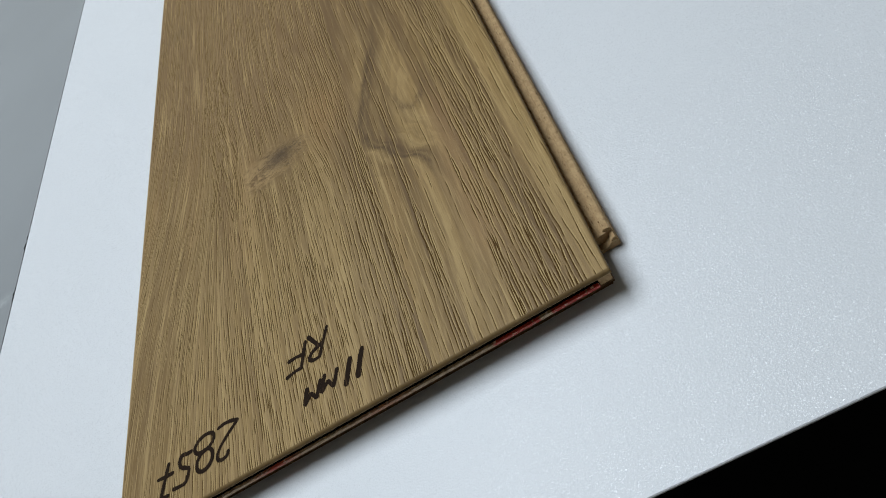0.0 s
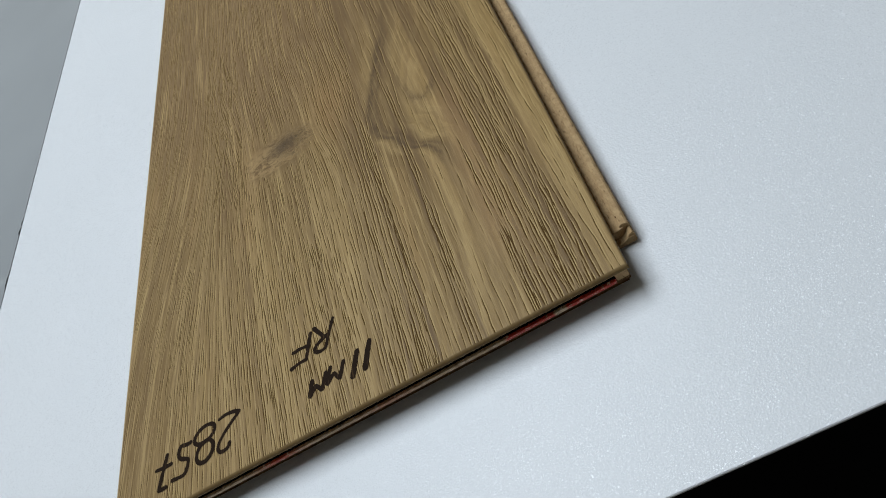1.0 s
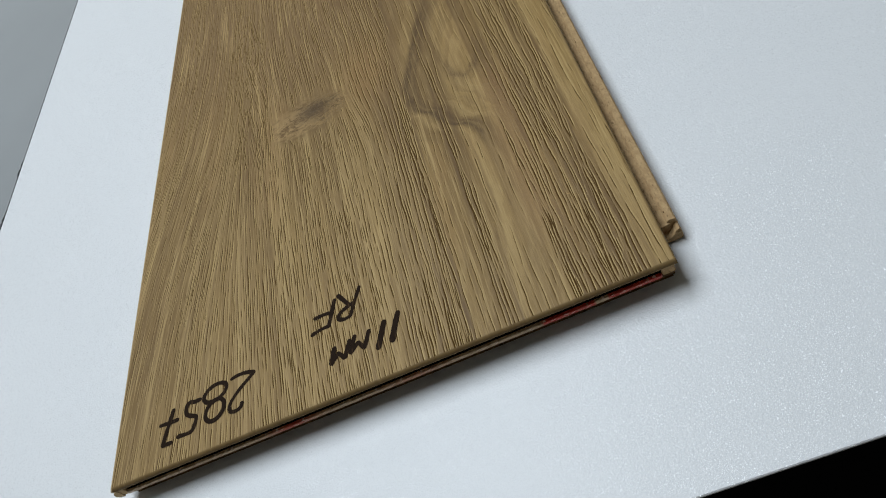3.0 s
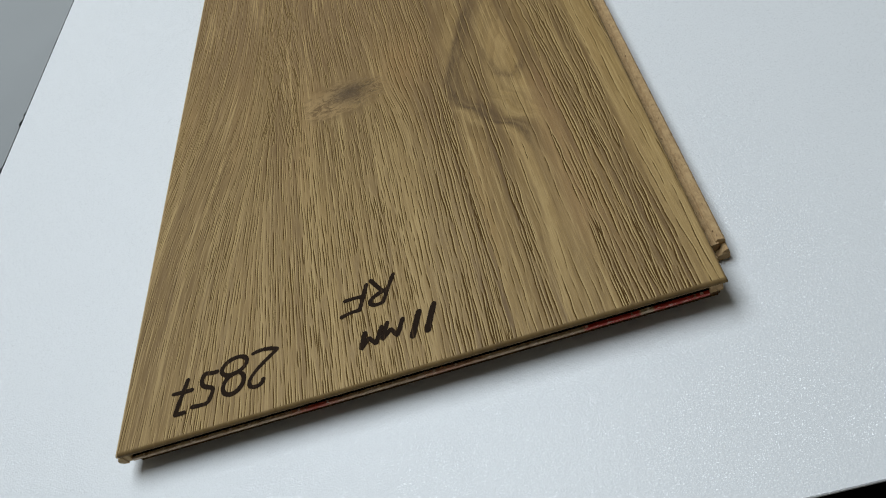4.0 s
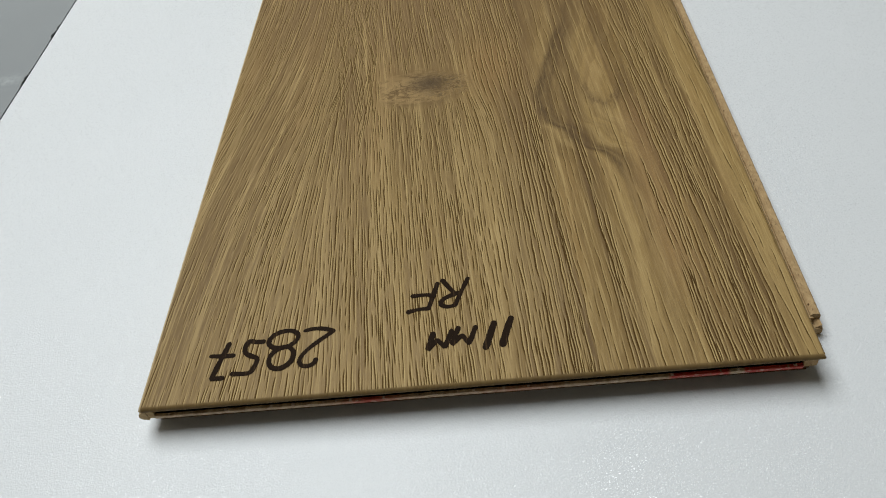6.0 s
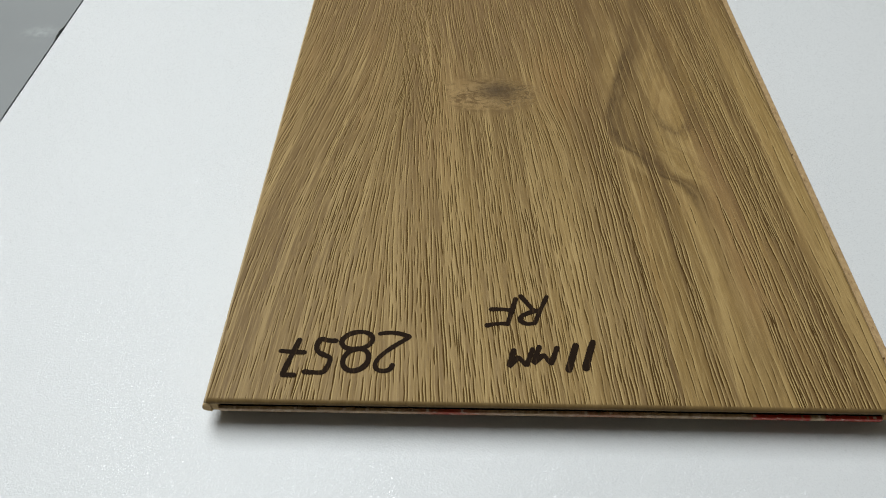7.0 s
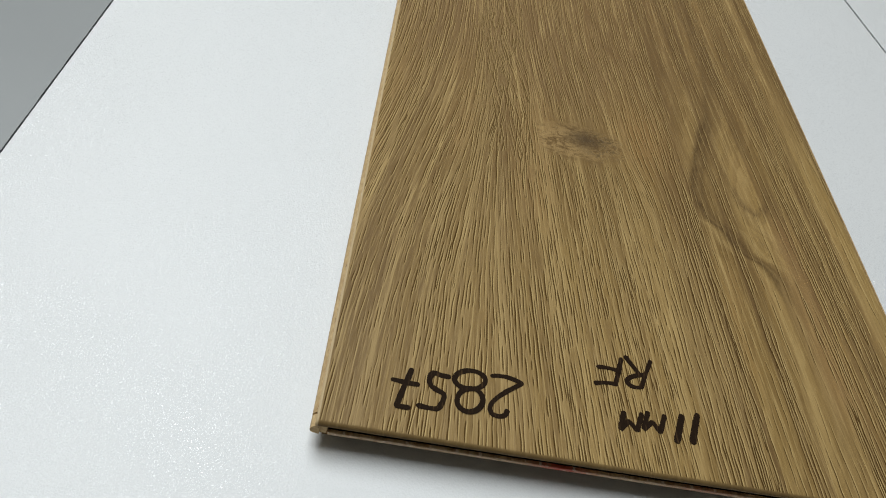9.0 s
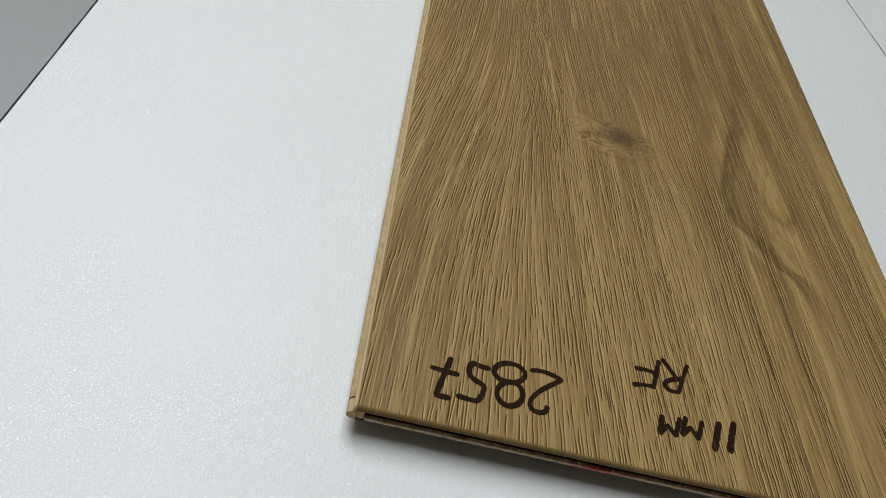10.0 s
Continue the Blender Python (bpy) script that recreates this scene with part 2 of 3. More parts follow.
def foam_white():
    """White pearly foam: small pressed cells, with scattered cell walls that glint."""
    k = Nodes("foam_white")
    at = k.coords()
    peel = k.noise(at, 1000.0, 3.0, 0.6)
    pits = k.node("ShaderNodeTexVoronoi", 0, Vector=k.add_vec(at), Scale=1800.0)
    slow = k.noise(at, 9.0, 2.0)
    drift = k.noise(at, 1500.0, 2.0, 0.6, 1)
    cell = k.node("ShaderNodeTexVoronoi", 1, Vector=k.add_vec(at), Scale=3400.0)
    soft = k.node("ShaderNodeVectorMath", settings=[("operation", "MULTIPLY_ADD")], i0=drift, i1=(1.0, 1.0, 0.0), i2=(-0.5, -0.5, 1.0))
    tilt = k.node("ShaderNodeVectorMath", settings=[("operation", "MULTIPLY_ADD")], i0=cell, i1=(0.7, 0.7, 0.0), i2=(-0.35, -0.35, 0.0))
    both = k.node("ShaderNodeVectorMath", settings=[("operation", "ADD")], i0=soft, i1=tilt)
    flake = k.node("ShaderNodeVectorMath", settings=[("operation", "NORMALIZE")], i0=both)
    pick = k.split(cell)[2]
    coat = k.step(pick, 0.5, 0.85, 0.18, 0.9)
    c = k.mix(slow, rgb(0.67, 0.685, 0.69), rgb(0.705, 0.715, 0.72))
    high = k.add(k.mul(peel, 0.7), k.mul(pits, 0.6))
    return k.set(Base_Color=c, Roughness=0.42, Specular_IOR_Level=0.35, Normal=k.bump(high, 0.22, 0.0003),
                 Coat_Weight=coat, Coat_Roughness=0.13, Coat_IOR=1.5, Coat_Normal=flake)


def board(name, colour, other, rough):
    """Smooth coated board with faint clouding."""
    k = Nodes(name)
    at = k.coords()
    a = k.noise(at, 7.0, 3.0, 0.55)
    b = k.noise(at, 420.0, 2.0)
    return k.set(Base_Color=k.mix(k.step(a, 0.3, 0.7), colour, other), Roughness=k.add(rough, k.mul(k.sub(a, 0.5), 0.1)),
                 Normal=k.bump(b, 0.12, 0.0003))


def ink():
    """Felt pen ink, thinner where the grain shows through."""
    k = Nodes("ink")
    x, y, z = k.split(k.coords())
    g = k.noise(k.xyz(k.mul(x, 1300.0), k.mul(y, 110.0)), 1.0, 3.0, 0.6)
    c = k.mix(k.mul(k.step(g, 0.56, 0.72), 0.65), rgb(0.018, 0.0105, 0.006), rgb(0.085, 0.05, 0.022))
    return k.set(Base_Color=c, Roughness=0.65, Specular_IOR_Level=0.03, Normal=k.bump(g, 0.5, 0.0002))


def add_vec(self, v):
    """Jitters a place a little, so that the facets are uneven."""
    off = self.noise(v, 1600.0, 1.0, 0.5, 1)
    return self.node("ShaderNodeVectorMath", settings=[("operation", "MULTIPLY_ADD")], i0=off, i1=(0.0004, 0.0004, 0.0), i2=v)


Nodes.add_vec = add_vec
OAK, INK, RED, FOAM = oak_decor(), ink(), red_strip(), foam_white()
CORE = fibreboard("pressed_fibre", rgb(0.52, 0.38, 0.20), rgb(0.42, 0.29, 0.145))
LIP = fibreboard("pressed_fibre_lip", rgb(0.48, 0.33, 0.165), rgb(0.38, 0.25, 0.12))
# the same fibre, coloured darker for the shade under the plank's end
CORE_SHADED = fibreboard("pressed_fibre_shaded", rgb(0.17, 0.092, 0.036), rgb(0.10, 0.055, 0.021))


def grey_board(colour, other, rough):
    """Grey coated board, with a pale scuff beside a nick."""
    k = Nodes("grey_board")
    at = k.coords()
    x, y, _ = k.split(at)
    a = k.noise(at, 7.0, 3.0, 0.55)
    b = k.noise(at, 420.0, 2.0)
    spot = k.mul(k.bell(x, -0.1325, 0.007), k.bell(y, 0.207, 0.005))
    wisps = k.step(k.noise(at, 160.0, 3.0, 0.6), 0.35, 0.65)
    c = k.mix(k.step(a, 0.3, 0.7), colour, other)
    c = k.mix(k.mul(k.mul(spot, wisps), 0.5), c, rgb(0.5, 0.52, 0.52))
    return k.set(Base_Color=c, Roughness=k.add(rough, k.mul(k.sub(a, 0.5), 0.1)), Normal=k.bump(b, 0.12, 0.0003))


GREY = grey_board(rgb(0.24, 0.252, 0.254), rgb(0.262, 0.275, 0.277), 0.42)
WHITE = board("white_board", rgb(0.66, 0.67, 0.68), rgb(0.70, 0.71, 0.72), 0.4)
BLACK = board("black_board", rgb(0.0012, 0.0012, 0.0013), rgb(0.002, 0.002, 0.002), 0.9)
BLACK.node_tree.nodes["Principled BSDF"].inputs["Specular IOR Level"].default_value = 0.05
WALL = board("wall_paint", rgb(0.47, 0.435, 0.37), rgb(0.50, 0.465, 0.40), 0.7)
FLOOR = board("floor_vinyl", rgb(0.10, 0.10, 0.10), rgb(0.13, 0.13, 0.13), 0.6)


# ---- mesh helpers ----
def mesh_object(name, bm, material, parent=None, label="", smooth=False):
    bmesh.ops.recalc_face_normals(bm, faces=bm.faces)
    data = bpy.data.meshes.new(name)
    bm.to_mesh(data)
    bm.free()
    data.materials.append(material)
    if smooth:
        for p in data.polygons:
            p.use_smooth = True
    ob = new(name, data)
    ob.parent = parent
    return tagged(ob, label)


def part(name, bm, material, parent, label=""):
    return mesh_object(name, bm, material, parent, label)


def box(x0, x1, y0, y1, z0, z1, bevel=0.0, segments=2):
    bm = bmesh.new()
    bmesh.ops.create_cube(bm, size=1.0)
    for v in bm.verts:
        v.co = ((x0 + x1) / 2 + v.co.x * (x1 - x0), (y0 + y1) / 2 + v.co.y * (y1 - y0), (z0 + z1) / 2 + v.co.z * (z1 - z0))
    if bevel:
        bmesh.ops.bevel(bm, geom=bm.edges[:], offset=bevel, segments=segments, affect="EDGES", profile=0.5)
    return bm


def extrude(section, start, end, along="y"):
    """A prism: a closed section of (across, up) carried from start to end."""
    bm = bmesh.new()
    rings = []
    for d in (start, end):
        rings.append([bm.verts.new((a, d, z) if along == "y" else (d, a, z)) for a, z in section])
    n = len(section)
    for i in range(n):
        bm.faces.new((rings[0][i], rings[0][(i + 1) % n], rings[1][(i + 1) % n], rings[1][i]))
    bm.faces.new(rings[0])
    bm.faces.new(rings[1])
    return bm


# ---- structure: the room and the display cabinet ----
X0, X1, Y0, Y1, Z0, Z1 = -2.2, 2.2, -1.8, 2.6, -0.80, 1.96


def room():
    for name, b, mat, label in (
        ("floor", (X0, X1, Y0, Y1, Z0 - 0.1, Z0), FLOOR, "dark vinyl floor of the showroom"),
        ("ceiling", (X0, X1, Y0, Y1, Z1, Z1 + 0.1), WALL, "plain pale painted ceiling"),
        ("wall_west", (X0 - 0.12, X0, Y0, Y1, Z0, Z1), WALL, "plain pale painted wall"),
        ("wall_east", (X1, X1 + 0.12, Y0, Y1, Z0, Z1), WALL, "plain pale painted wall"),
        ("wall_north", (X0, X1, Y1, Y1 + 0.12, Z0, Z1), WALL, "plain pale painted wall"),
        ("wall_south", (X0, X1, Y0 - 0.12, Y0, Z0, Z1), WALL, "plain pale painted wall"),
    ):
        tagged(mesh_object(name, box(*b), mat), label, name.split("_")[0], kind="structure")


room()

SHEET_LEFT, SHEET_FRONT, SHEET_BACK, SHEET_THICK = -0.1222, -0.058, 0.95, 0.0012


def display_cabinet():
    """Black carcass whose top carries the sheets and the grey panel."""
    root = tagged(new("display_cabinet"), "black display cabinet with a dark flat top under foam sheets", "cabinet")
    part("body", box(-0.75, 0.85, -0.056, 1.0, Z0 + 0.06, -0.0045, 0.001), BLACK, root)
    part("plinth", box(-0.70, 0.80, 0.0, 0.95, Z0, Z0 + 0.06), BLACK, root)
    return root


display_cabinet()


def grey_panel():
    """Grey board beside the sheet; its edge is nicked in two places."""
    bm = bmesh.new()
    ys = np.unique(np.concatenate([np.linspace(-0.056, 0.95, 170), np.linspace(0.195, 0.265, 60)]))
    rng = random.Random(5)
    edge = []
    for y in ys:
        nick = 0.0013 * math.exp(-((y - 0.249) / 0.0028) ** 2) + 0.0010 * math.exp(-((y - 0.257) / 0.0016) ** 2)
        nick += 0.0009 * math.exp(-((y - 0.207) / 0.005) ** 2) * (0.6 + 0.8 * rng.random())
        edge.append((SHEET_LEFT - 0.0004 - nick - 0.00018 * rng.random(), y))
    top = [bm.verts.new((x, y, 0.0)) for x, y in edge] + [bm.verts.new((-0.75, 0.95, 0.0)), bm.verts.new((-0.75, -0.056, 0.0))]
    low = [bm.verts.new((v.co.x, v.co.y, -0.0010)) for v in top]
    n = len(top)
    bm.faces.new(top)
    bm.faces.new(low)
    for i in range(n):
        bm.faces.new((top[i], top[(i + 1) % n], low[(i + 1) % n], low[i]))
    root = tagged(new("grey_panel"), "smooth grey coated board with a nicked edge beside the foam", "panel")
    part("coating", bm, GREY, root, "grey coating, chipped along one edge")
    part("board", box(-0.75, SHEET_LEFT - 0.0022, -0.056, 0.95, -0.0044, -0.0011), BLACK, root, "dark board under the coating")
    return root


grey_panel()


def seam(y):
    """The slightly slanting joint between the two sheets."""
    return 0.292 - 0.09 * (y - 0.31)


def foam_sheet(lefts, rights, label):
    """A thin sheet between two edges, each given as x at the front and x at the back."""
    bm = bmesh.new()
    ring = [(lefts[0], SHEET_FRONT), (rights[0], SHEET_FRONT), (rights[1], SHEET_BACK), (lefts[1], SHEET_BACK)]
    top = [bm.verts.new((x, y, 0.0)) for x, y in ring]
    low = [bm.verts.new((x, y, -SHEET_THICK)) for x, y in ring]
    bm.faces.new(top)
    bm.faces.new(low)
    for i in range(4):
        bm.faces.new((top[i], top[(i + 1) % 4], low[(i + 1) % 4], low[i]))
    bmesh.ops.bevel(bm, geom=bm.edges[:], offset=0.0003, segments=1, affect="EDGES")
    return tagged(mesh_object("foam_sheet", bm, FOAM), label, "foam sheet", "foam sheets on the cabinet")


foam_sheet((SHEET_LEFT, SHEET_LEFT), (seam(SHEET_FRONT), seam(SHEET_BACK)), "white pearly foam sheet with sparkling dimpled surface under the plank")
foam_sheet((seam(SHEET_FRONT) + 0.0018, seam(SHEET_BACK) + 0.0018), (0.80, 0.80), "white pearly foam sheet butted against the one under the plank")
tagged(mesh_object("underlay_board", box(-0.1220, 0.80, SHEET_FRONT + 0.003, SHEET_BACK, -0.0044, -0.0013), BLACK), "thin black underlay board on top of the cabinet", "board")


def ceiling_light():
    root = tagged(new("ceiling_light"), "flat rectangular panel light on the ceiling", "ceiling light")
    x, y, z = LAMP_AT
    w, h = LAMP_SIZE[0] / 2 + 0.004, LAMP_SIZE[1] / 2 + 0.004
    for b in ((x - w - 0.03, x - w, y - h - 0.03, y + h + 0.03), (x + w, x + w + 0.03, y - h - 0.03, y + h + 0.03),
              (x - w, x + w, y - h - 0.03, y - h), (x - w, x + w, y + h, y + h + 0.03)):
        part("frame", box(*b, z - 0.01, Z1 - 0.001), WHITE, root)
    return root


ceiling_light()


# ---- the plank ----
WIDE, LONG, THICK = 0.195, 0.90, 0.011
CELL_X, CELL_Y, FINE_LONG = 0.11, 0.8, 430.0


def bell(v, middle, width):
    return np.exp(-((v - middle) / width) ** 2)


def ramp(v, lo, hi):
    t = np.clip((v - lo) / (hi - lo), 0.0, 1.0)
    return t * t * (3 - 2 * t)


def cloud(u, v, seed):
    """Smooth noise of 0 to 1 over two lengths of about 1."""
    table = np.random.RandomState(seed).rand(256, 256)
    i, j = np.floor(u).astype(int), np.floor(v).astype(int)
    a, b = ramp(u - i, 0, 1), ramp(v - j, 0, 1)
    at = lambda p, q: table[p % 256, q % 256]
    return (at(i, j) * (1 - a) + at(i + 1, j) * a) * (1 - b) + (at(i, j + 1) * (1 - a) + at(i + 1, j + 1) * a) * b


def grain_slope(x, y):
    """How far the fibres drift across the plank for each millimetre along it."""
    left = 0.04 + 0.16 * bell(y, 125, 70)
    middle = -0.05 - 0.05 * bell(y, 185, 28) - 0.03 * bell(x, 90, 25)
    right = -0.055 + 0.03 * ramp(x, 160, 190)
    s = left + (middle - left) * ramp(x, 28, 58)
    s = s + (right - s) * ramp(x, 112, 140)
    s = s - 0.15 * bell(x, 109, 9) * bell(y, 130, 20) + 0.06 * bell(x, 108, 10) * bell(y, 172, 16)
    return s * (1 - 0.7 * ramp(y, 210, 280))


def grain_lines(xs, ys):
    """For each place the x at which its fibre leaves the near end."""
    wide = np.arange(-90.0, 290.0, 0.25)
    rows, now = [], wide.copy()
    for y in ys:
        rows.append(np.interp(xs, wide, now))
        now = np.interp(wide - grain_slope(wide, y) * (ys[1] - ys[0]), wide, now)
    return np.array(rows)


def early_wood(g, y):
    """Where the porous bands of the year rings lie, 0 to 1."""
    return ramp(cloud(g * 0.19, y * 0.003, 4), 0.42, 0.60)


def pressed_pores(xs, ys, grain):
    """Two depths of 0 to 1, the groove and its right side, painted pale as lit: long thin strokes that run with the
    fibres and keep apart.
    """
    rng = np.random.RandomState(11)
    n = 70000
    x, y = rng.uniform(-2, 197, n), rng.uniform(-25, FINE_LONG, n)
    g = grain[np.clip((y / CELL_Y).astype(int), 0, len(ys) - 1), np.clip((x / CELL_X).astype(int), 0, len(xs) - 1)]
    hairline = np.arange(n) > 30000
    side = ramp(x, 104, 130)
    calm = ramp(x, 34, 10) * ramp(y, 130, 50)
    rows = early_wood(g, y)
    crossing = ramp(x, 36, 44) * ramp(x, 68, 58) * ramp(y, 92, 112) * ramp(y, 260, 220)
    knotted = ((x - 83.5) / 18) ** 2 + ((y - 143.5) / 11) ** 2
    bare = 0.9 * bell(x, 160, 5) * ramp(y, 8, 20) * ramp(y, 118, 95) + 0.8 * bell(x, 137, 7) * bell(y, 132, 28) + 0.7 * bell(x, 153, 7) * bell(y, 142, 24)
    front = 0.6 * ramp(y, 30, 6) * ramp(cloud(g * 0.09, y * 0.02, 7), 0.5, 0.8) * side
    room_each = 0.48 + 0.5 * cloud(g * 0.15 + 9, y * 0.008, 2) + side * (1.0 * (1 - rows) - 0.05) + 3.0 * bare - 0.2 * front
    room_each = np.where(hairline, 0.34 + 0.2 * side * (1 - rows) + bare, room_each)
    long = rng.gamma(2.4, 10.0, n) * (1 + 1.5 * side) + 7.0
    long = np.minimum(long * (1 - 0.5 * crossing) * (1 - 0.6 * front) * (1 - 0.5 * ramp(y, 115, 45) * (1 - 0.6 * side)), 110)
    half = np.where(hairline, rng.uniform(0.08, 0.12, n), rng.uniform(0.11, 0.20, n) * (1 - 0.2 * calm) * (1 + 0.12 * side * rows))
    deep = np.where(hairline, rng.uniform(0.3, 0.7, n), rng.uniform(0.55, 1.15, n)) * (1 - 0.35 * calm) * (1 + side * (0.55 * rows - 0.35))
    half = half * (1 + 0.15 * ramp(y, 130, 40)) * (1 - 0.1 * side)
    lean = rng.normal(0, 0.008, n) + crossing * np.where(rng.rand(n) < 0.5, 0.13, -0.12)
    phase = rng.uniform(0, 200, n)
    # every stroke's way, step by step
    steps = int(110 / CELL_Y) + 2
    way = np.empty((n, steps))
    px, py = x.copy(), y.copy()
    for i in range(steps):
        way[:, i] = px
        wob = (cloud(i * CELL_Y * 0.16 + phase, phase + 40, 6) - 0.5) * (0.07 + 0.05 * side) + (cloud(i * CELL_Y * 0.5 + phase, phase + 70, 9) - 0.5) * 0.17
        px = px + (grain_slope(px, py) + lean + wob) * CELL_Y
        py = py + CELL_Y
    first = np.round(y / CELL_Y).astype(int)
    # keep those that find room
    box_x = 0.2
    taken = np.zeros((len(ys), int(200 / box_x) + 20), dtype=bool)
    kept = []
    order = np.argsort(np.where(hairline, 1e3, 0) - long * rng.uniform(0.4, 1.0, n))
    for i in order:
        if knotted[i] < 1.0:
            continue
        m = int(long[i] / CELL_Y)
        row = first[i] + np.arange(m)
        col = np.round(way[i, :m] / box_x).astype(int) + 8
        ok = (row >= 0) & (row < len(ys)) & (col > 7) & (col < taken.shape[1] - 8)
        inside = ((way[i, :m] - 83.5) / 18) ** 2 + ((row * CELL_Y - 143.5) / 11) ** 2 < 1
        if inside.any():
            cut = int(np.argmax(inside))
            long[i] = cut * CELL_Y
            ok[cut:] = False
        if ok.sum() < 4:
            continue
        p, q = row[ok], col[ok]
        if taken[p, q].mean() > 0.27 + 0.15 * crossing[i]:
            continue
        kept.append(i)
        reach = max(1, int(round(room_each[i] / box_x / (1.6 if crossing[i] > 0.4 else 1.0)))) - 1
        for o in range(-reach, reach + 1):
            taken[p, np.clip(q + o, 0, taken.shape[1] - 1)] = True
    k = np.array(kept)
    groove, lit_flank = np.zeros((len(ys), len(xs))), np.zeros((len(ys), len(xs)))
    for i in range(steps):
        on = k[long[k] > i * CELL_Y]
        if not len(on):
            break
        u = i * CELL_Y / long[on]
        taper = np.minimum(ramp(u, -0.05, 0.2), ramp(u, 1.02, 0.65))
        beads = 0.45 + 0.7 * ramp(cloud(i * CELL_Y * 0.25 + phase[on], phase[on], 5), 0.1, 0.65) - 0.25 * cloud(i * CELL_Y * 0.9 + phase[on], phase[on] + 9, 3)
        row, mid = first[on] + i, way[on, i]
        near = np.round(mid / CELL_X).astype(int)
        v = deep[on] * taper * beads
        for o in range(-4, 7):
            col = near + o
            ok = (row >= 0) & (row < len(ys)) & (col >= 0) & (col < len(xs))
            d = (col * CELL_X - mid) / (half[on] * (0.6 + 0.4 * taper))
            np.maximum.at(groove, (row[ok], col[ok]), (v * np.exp(-d * d))[ok])
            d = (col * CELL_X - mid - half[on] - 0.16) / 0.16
            np.maximum.at(lit_flank, (row[ok], col[ok]), (v * np.exp(-d * d))[ok])
    return np.minimum(groove, 1.0), np.minimum(lit_flank, 1.0)


def pressed_top(parent):
    """The decor layer: a fine relief of pores with rounded edges and a skirt down to the fibre."""
    nx = int(round(WIDE * 1000 / CELL_X)) + 1
    xs = np.arange(nx) * CELL_X
    ys = np.arange(int(FINE_LONG / CELL_Y) + 1) * CELL_Y
    grain = grain_lines(xs, ys)
    depth, lit_flank = pressed_pores(xs, ys, grain)
    far = np.arange(FINE_LONG + 10, LONG * 1000 + 1, 10.0)
    ys = np.concatenate([ys, far])
    grain = np.vstack([grain, np.repeat(grain[-1:], len(far), 0)])
    depth, lit_flank = (np.vstack([d, np.zeros((len(far), nx))]) for d in (depth, lit_flank))
    xs = xs * (WIDE * 1000 / xs[-1])
    gx, gy = np.meshgrid(xs, ys)
    rim = np.minimum(np.minimum(gx, xs[-1] - gx), np.minimum(gy, ys[-1] - gy))
    bevel = np.clip(np.minimum(np.minimum(gx, xs[-1] - gx) / 0.6, np.minimum(gy, ys[-1] - gy) / 0.95), 0, 1)
    round_off = 0.6 * (1 - np.sqrt(np.clip(1 - (1 - bevel) ** 2, 0, 1)))
    for x, deep in ((11, 0.2), (32, 0.35), (57, 0.25), (83, 0.3), (121, 0.22), (158, 0.3), (176, 0.2)):
        round_off = round_off + deep * bell(gx, x, 0.45) * ramp(gy, 0.9, 0.0)
    swell = (cloud(grain * 0.5, gy * 0.02, 8) - 0.5) * 0.05
    gz = THICK * 1000 - round_off - (0.075 * depth - 0.015 * lit_flank - swell) * ramp(rim, 0.2, 0.9)
    ny = len(ys)
    top = np.stack([gx, gy, gz], 2).reshape(-1, 3)
    index = np.arange(nx * ny).reshape(ny, nx)
    border = np.concatenate([index[0, :], index[1:, -1], index[-1, -2::-1], index[-2:0:-1, 0]])
    skirt = top[border].copy()
    skirt[:, 2] = 9.6
    low = nx * ny + np.arange(len(border))
    quads = np.stack([index[:-1, :-1], index[:-1, 1:], index[1:, 1:], index[1:, :-1]], 2).reshape(-1, 4)
    sides = np.stack([np.roll(border, -1), border, low, np.roll(low, -1)], 1)
    faces = np.concatenate([quads, sides])
    points = np.concatenate([top, skirt]) * 0.001
    data = bpy.data.meshes.new("top_layer")
    data.vertices.add(len(points))
    data.vertices.foreach_set("co", points.astype(np.float32).ravel())
    data.loops.add(faces.size)
    data.loops.foreach_set("vertex_index", faces.astype(np.int32).ravel())
    data.polygons.add(len(faces))
    data.polygons.foreach_set("loop_start", np.arange(0, faces.size, 4, dtype=np.int32))
    data.polygons.foreach_set("use_smooth", np.ones(len(faces), dtype=bool))
    data.update(calc_edges=True)
    data.validate()
    for name, values in (("grain", grain), ("pore", depth), ("lit_flank", lit_flank), ("early", early_wood(grain, gy))):
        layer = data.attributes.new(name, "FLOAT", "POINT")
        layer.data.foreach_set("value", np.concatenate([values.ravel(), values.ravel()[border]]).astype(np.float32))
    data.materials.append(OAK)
    ob = new("top_layer", data)
    ob.parent = parent
    return tagged(ob, "textured oak decor with one knot and pressed pores")


